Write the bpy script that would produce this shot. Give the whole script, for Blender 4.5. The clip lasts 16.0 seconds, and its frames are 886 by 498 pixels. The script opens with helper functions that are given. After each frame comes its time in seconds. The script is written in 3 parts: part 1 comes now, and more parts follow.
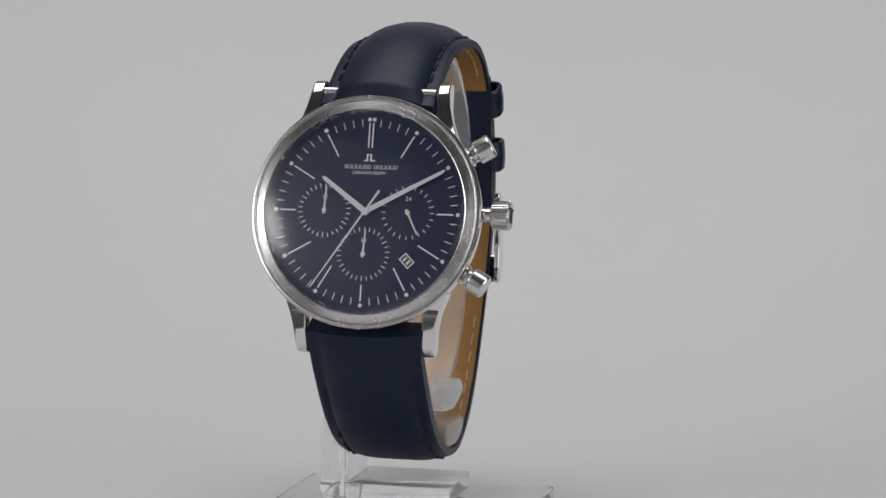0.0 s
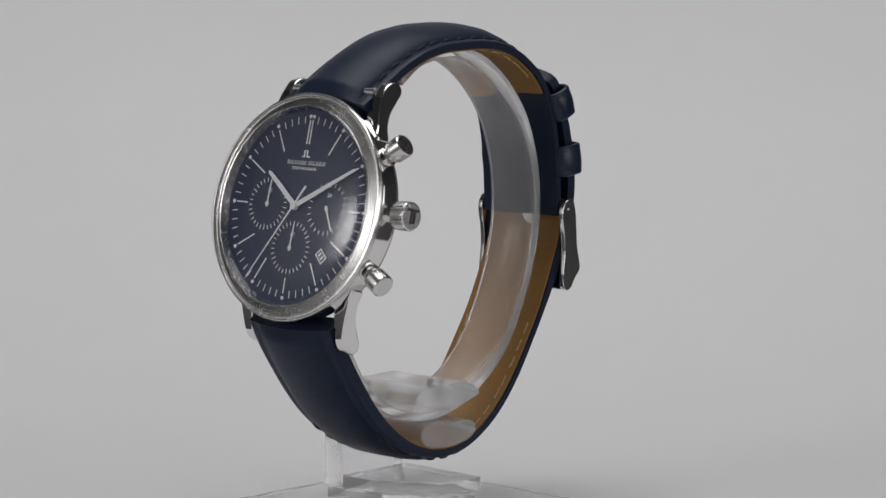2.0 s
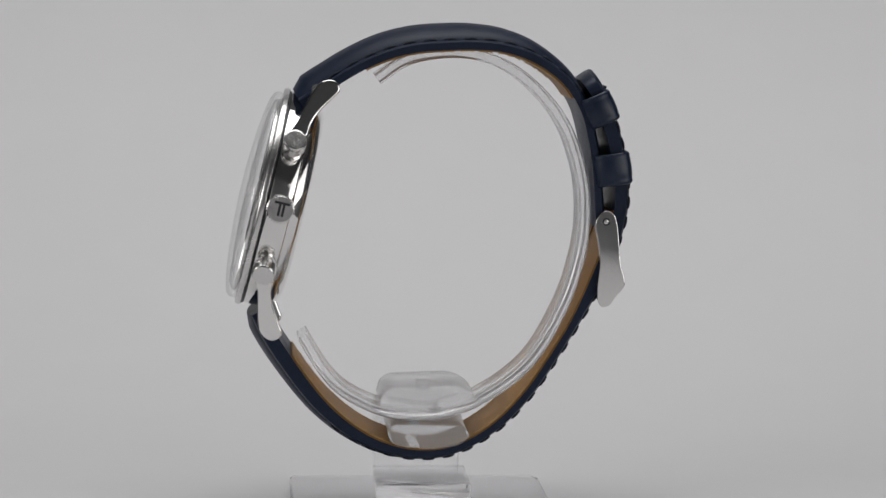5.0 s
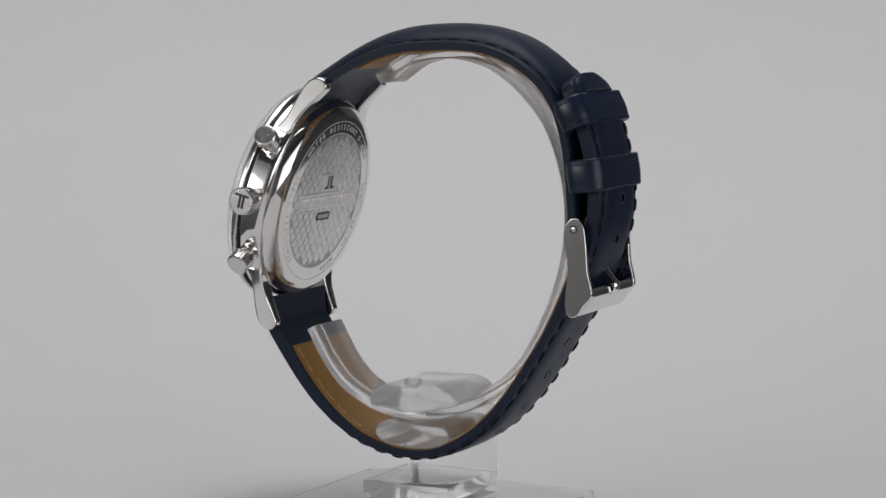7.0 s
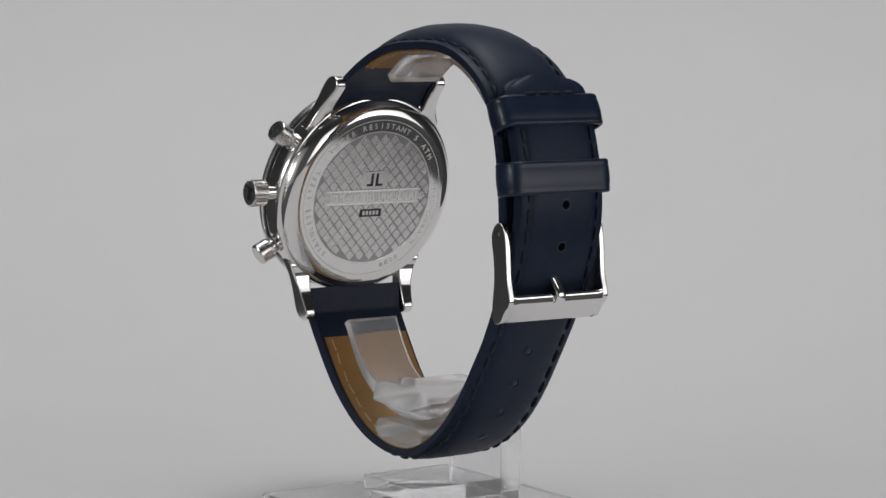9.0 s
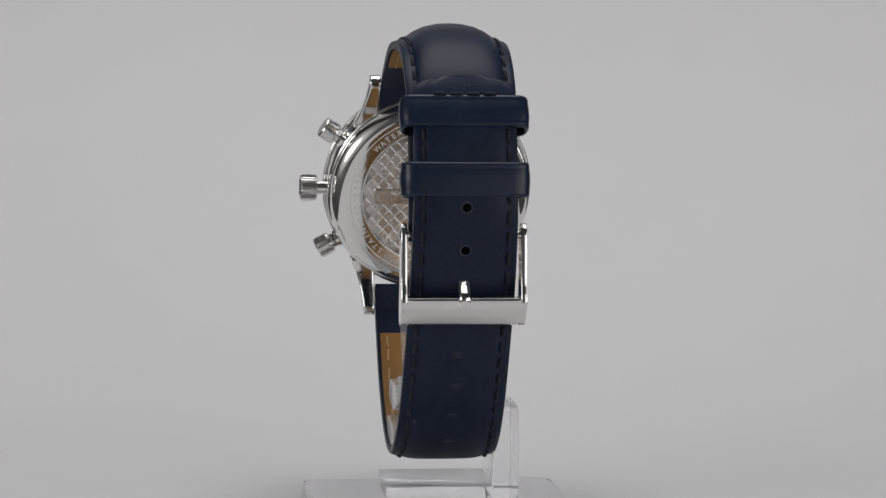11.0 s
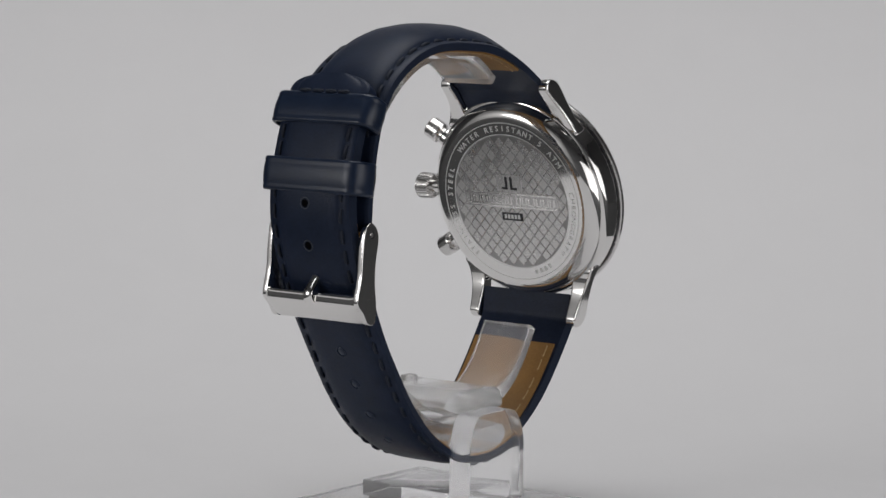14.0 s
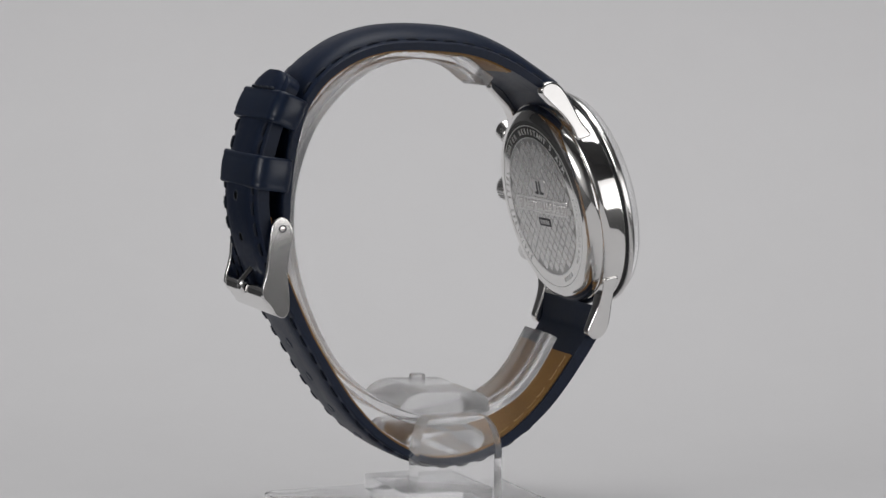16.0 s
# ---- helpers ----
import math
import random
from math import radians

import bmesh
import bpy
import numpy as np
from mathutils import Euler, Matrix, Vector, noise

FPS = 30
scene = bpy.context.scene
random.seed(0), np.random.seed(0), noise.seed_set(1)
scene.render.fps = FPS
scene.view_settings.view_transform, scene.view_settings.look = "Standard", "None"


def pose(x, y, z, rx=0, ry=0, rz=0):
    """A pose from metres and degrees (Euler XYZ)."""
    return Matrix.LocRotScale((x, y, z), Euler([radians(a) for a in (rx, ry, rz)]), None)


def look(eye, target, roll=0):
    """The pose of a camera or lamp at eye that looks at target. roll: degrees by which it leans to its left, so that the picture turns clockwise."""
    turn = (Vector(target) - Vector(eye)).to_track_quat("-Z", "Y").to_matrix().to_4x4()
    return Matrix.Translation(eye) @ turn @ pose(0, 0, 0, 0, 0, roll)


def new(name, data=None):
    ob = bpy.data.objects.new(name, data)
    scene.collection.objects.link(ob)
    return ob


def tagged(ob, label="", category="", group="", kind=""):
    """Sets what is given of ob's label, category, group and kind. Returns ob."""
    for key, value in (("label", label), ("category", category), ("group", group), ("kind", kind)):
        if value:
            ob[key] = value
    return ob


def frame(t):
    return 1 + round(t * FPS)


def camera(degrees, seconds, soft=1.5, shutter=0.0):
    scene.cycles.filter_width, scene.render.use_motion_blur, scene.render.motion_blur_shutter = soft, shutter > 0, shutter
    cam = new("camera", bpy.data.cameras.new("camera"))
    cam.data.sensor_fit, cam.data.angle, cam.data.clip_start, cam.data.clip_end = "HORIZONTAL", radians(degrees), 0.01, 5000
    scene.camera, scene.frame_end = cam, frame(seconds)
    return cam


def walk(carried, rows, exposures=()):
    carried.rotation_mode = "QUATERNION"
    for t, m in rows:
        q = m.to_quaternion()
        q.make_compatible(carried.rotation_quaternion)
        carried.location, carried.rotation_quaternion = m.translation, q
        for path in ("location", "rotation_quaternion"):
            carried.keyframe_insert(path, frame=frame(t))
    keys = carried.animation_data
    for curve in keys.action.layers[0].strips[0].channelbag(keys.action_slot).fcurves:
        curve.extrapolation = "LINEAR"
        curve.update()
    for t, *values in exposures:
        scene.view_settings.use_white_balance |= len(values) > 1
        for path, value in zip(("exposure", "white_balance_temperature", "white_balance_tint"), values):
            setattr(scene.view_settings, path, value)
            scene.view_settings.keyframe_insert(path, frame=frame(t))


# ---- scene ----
# A wrist watch on a clear stand turns on its vertical axis before a still camera.
MM = 0.001
Z0 = 0.0976                    # the ground lies this far below the camera
CX = -0.0033                   # the watch sits a little off the turning axis
START, RATE = 13.1, 14.605     # degrees, degrees a second

cam = camera(20.0, 16.0, soft=1.5)
EYE = pose(0.0034, -0.4537, Z0, 90 - 6.04, 0, 0) @ pose(0, 0, 0, 0, 0, 0.72)
walk(cam, [(0.0, EYE), (16.0, EYE)], [(0.0, 0.0), (16.0, 0.0)])


# ---- light: a dim studio with two front softboxes and one overhead ----
def softbox(name, eye, target, sx, sy, power, colour=(1, 1, 1), edge=0.3):
    """An area lamp whose cloth is brightest in the middle. edge: brightness at the rim."""
    lamp = bpy.data.lights.new(name, "AREA")
    lamp.shape, lamp.size, lamp.size_y, lamp.energy, lamp.color = "RECTANGLE", sx, sy, power, colour
    lamp.use_nodes = True
    nt = lamp.node_tree
    em = nt.nodes["Emission"]
    geo = nt.nodes.new("ShaderNodeNewGeometry")
    dist = nt.nodes.new("ShaderNodeVectorMath")
    dist.operation = "DISTANCE"
    dist.inputs[1].default_value = (0.5, 0.5, 0)
    nt.links.new(geo.outputs["Parametric"], dist.inputs[0])
    fall = nt.nodes.new("ShaderNodeMapRange")
    fall.interpolation_type = "SMOOTHSTEP"
    fall.inputs[1].default_value, fall.inputs[2].default_value = 0.05, 0.5
    fall.inputs[3].default_value, fall.inputs[4].default_value = 1.0, edge
    nt.links.new(dist.outputs["Value"], fall.inputs[0])
    nt.links.new(fall.outputs[0], em.inputs["Strength"])
    ob = new(name, lamp)
    ob.matrix_world = look(eye, target)
    return ob


AIM = (0, 0, 0.06)
softbox("softbox_right", (0.72, -0.54, 0.11), AIM, 1.25, 0.68, 6.55, (1, 0.985, 0.985), 0.40)
softbox("softbox_left", (-0.78, -0.475, 0.245), AIM, 1.45, 0.80, 2.4, (1, 0.985, 0.98), 0.20)
softbox("softbox_left_bulb", (-0.77, -0.469, 0.243), AIM, 0.60, 0.34, 5.3, (1, 0.985, 0.98), 0.0)
softbox("softbox_top", (0.0, 0.08, 0.95), (0, 0.10, 0.02), 0.9, 0.75, 9.6, (1, 1, 1), 0.5)

world = bpy.data.worlds.new("studio")
scene.world = world
world.use_nodes = True
world.node_tree.nodes["Background"].inputs[0].default_value = (0.9, 0.93, 1.0, 1)
world.node_tree.nodes["Background"].inputs[1].default_value = 0.05


# ---- materials ----
def material(name, base, rough=0.5, metal=0.0, grain=0.0, scale=200.0, bump=0.0, bump_scale=900.0, trans=0.0, ior=1.45, coat=0.0, spec=0.5,
             rough_var=0.0, per_object=0.0):
    m = bpy.data.materials.new(name)
    m.use_nodes = True
    nt = m.node_tree
    b = nt.nodes["Principled BSDF"]
    b.inputs["Base Color"].default_value = (*base, 1)
    b.inputs["Roughness"].default_value = rough
    b.inputs["Metallic"].default_value = metal
    b.inputs["Transmission Weight"].default_value = trans
    b.inputs["IOR"].default_value = ior
    b.inputs["Coat Weight"].default_value = coat
    b.inputs["Specular IOR Level"].default_value = spec
    co = nt.nodes.new("ShaderNodeTexCoord")
    if grain or rough_var:
        n1 = nt.nodes.new("ShaderNodeTexNoise")
        n1.inputs["Scale"].default_value, n1.inputs["Detail"].default_value = scale, 6
        n2 = nt.nodes.new("ShaderNodeTexNoise")
        n2.inputs["Scale"].default_value, n2.inputs["Detail"].default_value = scale * 7, 3
        nt.links.new(co.outputs["Object"], n1.inputs["Vector"])
        nt.links.new(co.outputs["Object"], n2.inputs["Vector"])
        add = nt.nodes.new("ShaderNodeMath")
        add.operation = "ADD"
        nt.links.new(n1.outputs["Fac"], add.inputs[0])
        nt.links.new(n2.outputs["Fac"], add.inputs[1])
        if grain:
            ramp = nt.nodes.new("ShaderNodeMapRange")
            ramp.inputs[1].default_value, ramp.inputs[2].default_value = 0.6, 1.4
            ramp.inputs[3].default_value, ramp.inputs[4].default_value = 1 - grain, 1 + grain
            nt.links.new(add.outputs[0], ramp.inputs[0])
            mul = nt.nodes.new("ShaderNodeVectorMath")
            mul.operation = "SCALE"
            mul.inputs[0].default_value = base
            nt.links.new(ramp.outputs[0], mul.inputs["Scale"])
            nt.links.new(mul.outputs[0], b.inputs["Base Color"])
        if rough_var:
            ramp2 = nt.nodes.new("ShaderNodeMapRange")
            ramp2.inputs[1].default_value, ramp2.inputs[2].default_value = 0.6, 1.4
            ramp2.inputs[3].default_value, ramp2.inputs[4].default_value = max(0, rough - rough_var), rough + rough_var
            nt.links.new(add.outputs[0], ramp2.inputs[0])
            nt.links.new(ramp2.outputs[0], b.inputs["Roughness"])
    if bump:
        n3 = nt.nodes.new("ShaderNodeTexNoise")
        n3.inputs["Scale"].default_value, n3.inputs["Detail"].default_value = bump_scale, 4
        nt.links.new(co.outputs["Object"], n3.inputs["Vector"])
        bp = nt.nodes.new("ShaderNodeBump")
        bp.inputs["Strength"].default_value, bp.inputs["Distance"].default_value = bump, 0.0002
        nt.links.new(n3.outputs["Fac"], bp.inputs["Height"])
        nt.links.new(bp.outputs[0], b.inputs["Normal"])
    return m


PAPER = material("white_paper", (0.604, 0.598, 0.607), 0.75, grain=0.012, scale=9, bump=0.03, bump_scale=1500, spec=0.2)
STUDIO = material("studio_wall", (0.50, 0.50, 0.505), 0.9, grain=0.1, scale=4)
TABLE = material("black_table", (0.03, 0.03, 0.031), 0.8, grain=0.15, scale=8)
GREY = material("grey_studio_wall", (0.22, 0.22, 0.225), 0.9, grain=0.08, scale=4)
PALE = material("pale_studio_wall", (0.62, 0.62, 0.63), 0.9, grain=0.05, scale=4)
STEEL = material("polished_steel", (0.85, 0.84, 0.825), 0.07, 1.0, rough_var=0.02, scale=300)
SATIN = material("satin_steel", (0.74, 0.73, 0.72), 0.25, 1.0, grain=0.03, rough_var=0.05, scale=400)
BACK = material("stamped_steel", (0.74, 0.73, 0.72), 0.25, 1.0, grain=0.06, rough_var=0.05, scale=500)
LATTICE = material("brushed_steel", (0.80, 0.79, 0.78), 0.29, 1.0, grain=0.04, rough_var=0.05, scale=500)
GROOVE = material("shaded_groove_steel", (0.42, 0.415, 0.41), 0.3, 1.0, grain=0.05, scale=500)
LETTER = material("frosted_steel", (0.80, 0.80, 0.80), 0.5, 0.5)
# dark small marks; on the case back, a dark reflection held as colour
DARKSTEEL = material("dark_marks_and_reflection", (0.05, 0.05, 0.055), 0.4, 0.6)
LEATHER = material("navy_leather", (0.0104, 0.0168, 0.0360), 0.42, grain=0.25, scale=220, bump=0.22, bump_scale=2600, rough_var=0.08, spec=0.22)
LOOP = material("navy_loop_leather", (0.0080, 0.0155, 0.036), 0.32, grain=0.2, scale=220, bump=0.02, bump_scale=1800, rough_var=0.04, spec=0.45)
THREAD = material("navy_thread", (0.005, 0.009, 0.021), 0.7, grain=0.2, scale=2000)
TAN = material("tan_lining", (0.27, 0.138, 0.036), 0.55, grain=0.12, scale=260, bump=0.25, bump_scale=2200)
TANTHREAD = material("tan_thread", (0.50, 0.34, 0.15), 0.7, grain=0.2, scale=2000)
ACRYLIC = material("clear_acrylic", (0.985, 0.985, 0.99), 0.05, trans=0.90, ior=1.24)
HAZE = material("hazy_acrylic", (0.97, 0.97, 0.975), 0.15, trans=0.895, ior=1.26)
FROST = material("milky_acrylic", (0.97, 0.97, 0.975), 0.18, trans=0.76, ior=1.28)
DIAL = material("blue_black_dial", (0.0050, 0.0130, 0.054), 0.38, grain=0.03, scale=120, spec=0.75)
PRINT = material("pale_print", (0.62, 0.64, 0.67), 0.5)
WHITE = material("white_print", (0.84, 0.86, 0.88), 0.5)
HAND = material("silver_hand", (0.80, 0.82, 0.85), 0.3, 0.25)
RIM = material("cut_leather_edge", (0.034, 0.040, 0.052), 0.5)
HOLE = material("hole_shadow", (0.0015, 0.0015, 0.002), 0.9, spec=0.05)
# black of the date disc, and painted dark under the bezel lip
BLACK = material("black_disc_and_lip_shade", (0.012, 0.012, 0.014), 0.35)


# ---- building helpers ----
def empty(name):
    ob = new(name)
    ob.empty_display_size = 0.01
    return ob


PLACE = Matrix.Translation((CX, 0, Z0)) @ Matrix.Scale(MM, 4)          # millimetres of the watch into metres
TILT = radians(13)
HEAD = PLACE @ Matrix.Translation((0, -28.95, -38.95)) @ Matrix(((1, 0, 0, 0), (0, math.sin(TILT), -math.cos(TILT), 0),
                                                                (0, math.cos(TILT), math.sin(TILT), 0), (0, 0, 0, 1)))


def part(name, bm, mat, parent, label="", m=PLACE, smooth=40, kind="", weighted=False):
    """One mesh under its thing. The bmesh is in millimetres of the space m."""
    bmesh.ops.transform(bm, matrix=m, verts=bm.verts)
    bmesh.ops.recalc_face_normals(bm, faces=bm.faces)
    me = bpy.data.meshes.new(name)
    bm.to_mesh(me)
    bm.free()
    me.materials.append(mat)
    for p in me.polygons:
        p.use_smooth = True
    me.set_sharp_from_angle(angle=radians(smooth))
    ob = new(name, me)
    ob.parent = parent
    if weighted:
        mod = ob.modifiers.new("weighted_normal", "WEIGHTED_NORMAL")
        mod.keep_sharp = True
    return tagged(ob, label, kind=kind)


def lathe(profile, steps=96, closed=False):
    """Turns (radius, z) points about the z axis."""
    bm = bmesh.new()
    rings = []
    for r, z in profile:
        if r < 1e-6:
            rings.append([bm.verts.new((0, 0, z))])
        else:
            rings.append([bm.verts.new((r * math.cos(2 * math.pi * i / steps), r * math.sin(2 * math.pi * i / steps), z)) for i in range(steps)])
    pairs = list(zip(rings, rings[1:])) + ([(rings[-1], rings[0])] if closed else [])
    for a, b in pairs:
        for i in range(steps):
            j = (i + 1) % steps
            q = [a[i % len(a)], a[j % len(a)], b[j % len(b)], b[i % len(b)]]
            q = list(dict.fromkeys(q))
            if len(q) > 2:
                bm.faces.new(q)
    return bm


def smooth_path(points, step=0.6):
    """Catmull-Rom through (y, z) points, evenly spaced; gives (y, z, outward normal)."""
    p = [Vector(q) for q in points]
    p = [2 * p[0] - p[1]] + p + [2 * p[-1] - p[-2]]
    dense = []
    for i in range(1, len(p) - 2):
        for k in range(24):
            t = k / 24
            a, b, c, d = p[i - 1], p[i], p[i + 1], p[i + 2]
            dense.append(0.5 * (2 * b + (c - a) * t + (2 * a - 5 * b + 4 * c - d) * t * t + (3 * b - a - 3 * c + d) * t ** 3))
    dense.append(p[-2])
    run = [0.0]
    for a, b in zip(dense, dense[1:]):
        run.append(run[-1] + (b - a).length)
    n = max(3, int(run[-1] / step))
    out = []
    for k in range(n + 1):
        s = run[-1] * k / n
        i = min(max(np.searchsorted(run, s) - 1, 0), len(dense) - 2)
        w = (s - run[i]) / max(run[i + 1] - run[i], 1e-9)
        out.append(dense[i].lerp(dense[i + 1], w))
    res = []
    for k, q in enumerate(out):
        tg = (out[min(k + 1, n)] - out[max(k - 1, 0)]).normalized()
        res.append((q, tg, k / n, run[-1]))
    return res


def sweep(path, section, side):
    """Carries a closed section (x, height outward) along a path in the y-z plane."""
    bm = bmesh.new()
    rings = []
    for q, tg, s, length in path:
        nrm = Vector((-tg.y, tg.x)) * side
        ring = []
        for x, h in section(s, length):
            v = q + nrm * h
            ring.append(bm.verts.new((x, v.x, v.y)))
        rings.append(ring)
    n = len(rings[0])
    for a, b in zip(rings, rings[1:]):
        for i in range(n):
            bm.faces.new((a[i], a[(i + 1) % n], b[(i + 1) % n], b[i]))
    bm.faces.new(rings[0])
    bm.faces.new(rings[-1])
    return bm


def prism(outline, axis, lo, hi, bevel=0.0, segments=2, rims=False):
    """Pushes an outline of two coordinates out along the axis 'x', 'y' or 'z'."""
    bm = bmesh.new()
    def at(a, b, c):
        return {"x": (c, a, b), "y": (a, c, b), "z": (a, b, c)}[axis]
    f = bm.faces.new([bm.verts.new(at(a, b, lo)) for a, b in outline])
    g = bmesh.ops.extrude_face_region(bm, geom=[f])
    d = Vector(at(0, 0, hi - lo))
    bmesh.ops.translate(bm, vec=d, verts=[v for v in g["geom"] if isinstance(v, bmesh.types.BMVert)])
    if bevel:
        k = "xyz".index(axis)
        edges = [e for e in bm.edges if not rims or abs(e.verts[0].co[k] - e.verts[1].co[k]) < 1e-6]
        bmesh.ops.bevel(bm, geom=edges, offset=bevel, segments=segments, affect="EDGES", profile=0.6, clamp_overlap=True)
    return bm


def box(lo, hi, bevel=0.0, segments=2):
    return prism([(lo[0], lo[1]), (hi[0], lo[1]), (hi[0], hi[1]), (lo[0], hi[1])], "z", lo[2], hi[2], bevel, segments)


def rounded(points, r, n=5):
    """An outline with its corners rounded by r."""
    out = []
    m = len(points)
    for i in range(m):
        a, b, c = Vector(points[i - 1]), Vector(points[i]), Vector(points[(i + 1) % m])
        k = min(r, (a - b).length * 0.45, (c - b).length * 0.45)
        s, e = b + (a - b).normalized() * k, b + (c - b).normalized() * k
        for j in range(n + 1):
            t = j / n
            out.append(tuple((1 - t) ** 2 * s + 2 * t * (1 - t) * b + t * t * e))
    return out


def smooth_outline(points, n=4):
    """A closed curve through the points."""
    p = [Vector(q) for q in points]
    m = len(p)
    out = []
    for i in range(m):
        w, x, y, z = p[i - 1], p[i], p[(i + 1) % m], p[(i + 2) % m]
        for k in range(n):
            t = k / n
            out.append(tuple(0.5 * (2 * x + (y - w) * t + (2 * w - 5 * x + 4 * y - z) * t * t + (3 * x - w - 3 * y + z) * t ** 3)))
    return out


def join(bm, other, m=None):
    """Adds one bmesh to another."""
    if m is not None:
        bmesh.ops.transform(other, matrix=m, verts=other.verts)
    me = bpy.data.meshes.new("piece")
    other.to_mesh(me)
    other.free()
    bm.from_mesh(me)
    bpy.data.meshes.remove(me)
    return bm


def lettering(body, size, depth=0.02, align="CENTER"):
    cu = bpy.data.curves.new("lettering", "FONT")
    cu.body, cu.size, cu.extrude, cu.align_x, cu.align_y = body, size, depth, align, "CENTER"
    cu.resolution_u = 3
    ob = new("lettering", cu)
    bpy.context.view_layer.update()
    me = bpy.data.meshes.new_from_object(ob.evaluated_get(bpy.context.evaluated_depsgraph_get()))
    bpy.data.objects.remove(ob)
    bm = bmesh.new()
    bm.from_mesh(me)
    bpy.data.meshes.remove(me)
    return bm


# ---- setting: paper sweep, studio walls ----
def thin_glass(name, haze):
    """Clear thin glass: straight through, with a glint that grows towards grazing angles."""
    m = bpy.data.materials.new(name)
    m.use_nodes = True
    nt = m.node_tree
    nt.nodes.remove(nt.nodes["Principled BSDF"])
    clear, gloss = nt.nodes.new("ShaderNodeBsdfTransparent"), nt.nodes.new("ShaderNodeBsdfGlossy")
    gloss.inputs["Roughness"].default_value = haze
    weight, mix = nt.nodes.new("ShaderNodeLayerWeight"), nt.nodes.new("ShaderNodeMixShader")
    weight.inputs["Blend"].default_value = 0.5
    power, schlick = nt.nodes.new("ShaderNodeMath"), nt.nodes.new("ShaderNodeMath")
    power.operation, schlick.operation = "POWER", "MULTIPLY_ADD"
    power.inputs[1].default_value = 5.0
    schlick.inputs[1].default_value, schlick.inputs[2].default_value = 0.94, 0.035
    nt.links.new(weight.outputs["Facing"], power.inputs[0])
    nt.links.new(power.outputs[0], schlick.inputs[0])
    nt.links.new(schlick.outputs[0], mix.inputs[0])
    nt.links.new(clear.outputs[0], mix.inputs[1])
    nt.links.new(gloss.outputs[0], mix.inputs[2])
    nt.links.new(mix.outputs[0], nt.nodes["Material Output"].inputs["Surface"])
    return m


CRYSTAL = thin_glass("watch_glass", 0.05)


def setting():
    pts = [(-0.45, 0.0), (0.06, 0.0)]
    for k in range(1, 25):
        t = math.pi / 2 * k / 24
        pts.append((0.06 + 0.22 * math.sin(t), 0.22 - 0.22 * math.cos(t)))
    pts.append((0.28, 0.30))
    bm = bmesh.new()
    rows = [[bm.verts.new((x, y, z)) for x in (-0.100 - 0.08 * max(y, 0) - 0.12 * max(y - 0.15, 0), 0.126 + 0.14 * max(y - 0.15, 0))] for y, z in pts]
    for p, q in zip(rows, rows[1:]):
        bm.faces.new((p[0], p[1], q[1], q[0]))
    g = bmesh.ops.extrude_face_region(bm, geom=list(bm.faces))
    bmesh.ops.translate(bm, vec=(0, 0.002, -0.002), verts=[v for v in g["geom"] if isinstance(v, bmesh.types.BMVert)])
    ob = part("backdrop", bm, PAPER, None, m=Matrix.Identity(4), smooth=60)
    tagged(ob, "plain pale grey paper sweep under and behind the watch", "backdrop", kind="structure")
    ob = part("table_top", box((-0.6, -0.5, -0.04), (0.6, 0.45, -0.003), 0.004), TABLE, None, m=Matrix.Identity(4))
    tagged(ob, "dark table top under the paper sweep", "table", kind="structure")
    for name, lo, hi in (("wall_north", (-2, 1.6, -0.8), (2, 1.65, 1.7)), ("wall_south", (-2, -1.65, -0.8), (2, -1.6, 1.7)),
                         ("wall_east", (2, -1.65, -0.8), (2.05, 1.65, 1.7)), ("wall_west", (-2.05, -1.65, -0.8), (-2, 1.65, 1.7)),
                         ("floor", (-2.05, -1.65, -0.85), (2.05, 1.65, -0.8)), ("ceiling", (-2.05, -1.65, 1.7), (2.05, 1.65, 1.75))):
        ob = part(name, box(lo, hi), PALE if name == "wall_north" else GREY if name in ("wall_east", "wall_west") else STUDIO, None, m=Matrix.Identity(4))
        tagged(ob, ("plain pale studio " if name == "wall_north" else "plain grey studio " if name in ("wall_east", "wall_west") else "plain studio ") + name.split("_")[0], name.split("_")[0], kind="structure")


setting()


# ---- the clear plate and the display stand ----
def clear_plate():
    ob = part("turntable_plate", prism(rounded([(-24, -24), (24, -24), (24, 24), (-24, 24)], 3), "z", -97.55, -95.05, 0.3), ACRYLIC, None)
    return tagged(ob, "square clear acrylic plate lying on pale paper", "plate")


RING = [(-9.0, -17.0), (-4.0, -13.6), (2, -12.2), (8, -12.2), (14, -14.0), (20.1, -18.3), (25.4, -24.8), (28.6, -33.4), (29.5, -41.5), (28.6, -49.5),
        (25.6, -58.8), (19.6, -69.0), (10.3, -76.0), (1.7, -78.6), (-6.8, -78.1), (-14.0, -74.9), (-18.5, -70.5), (-22.5, -64.0)]


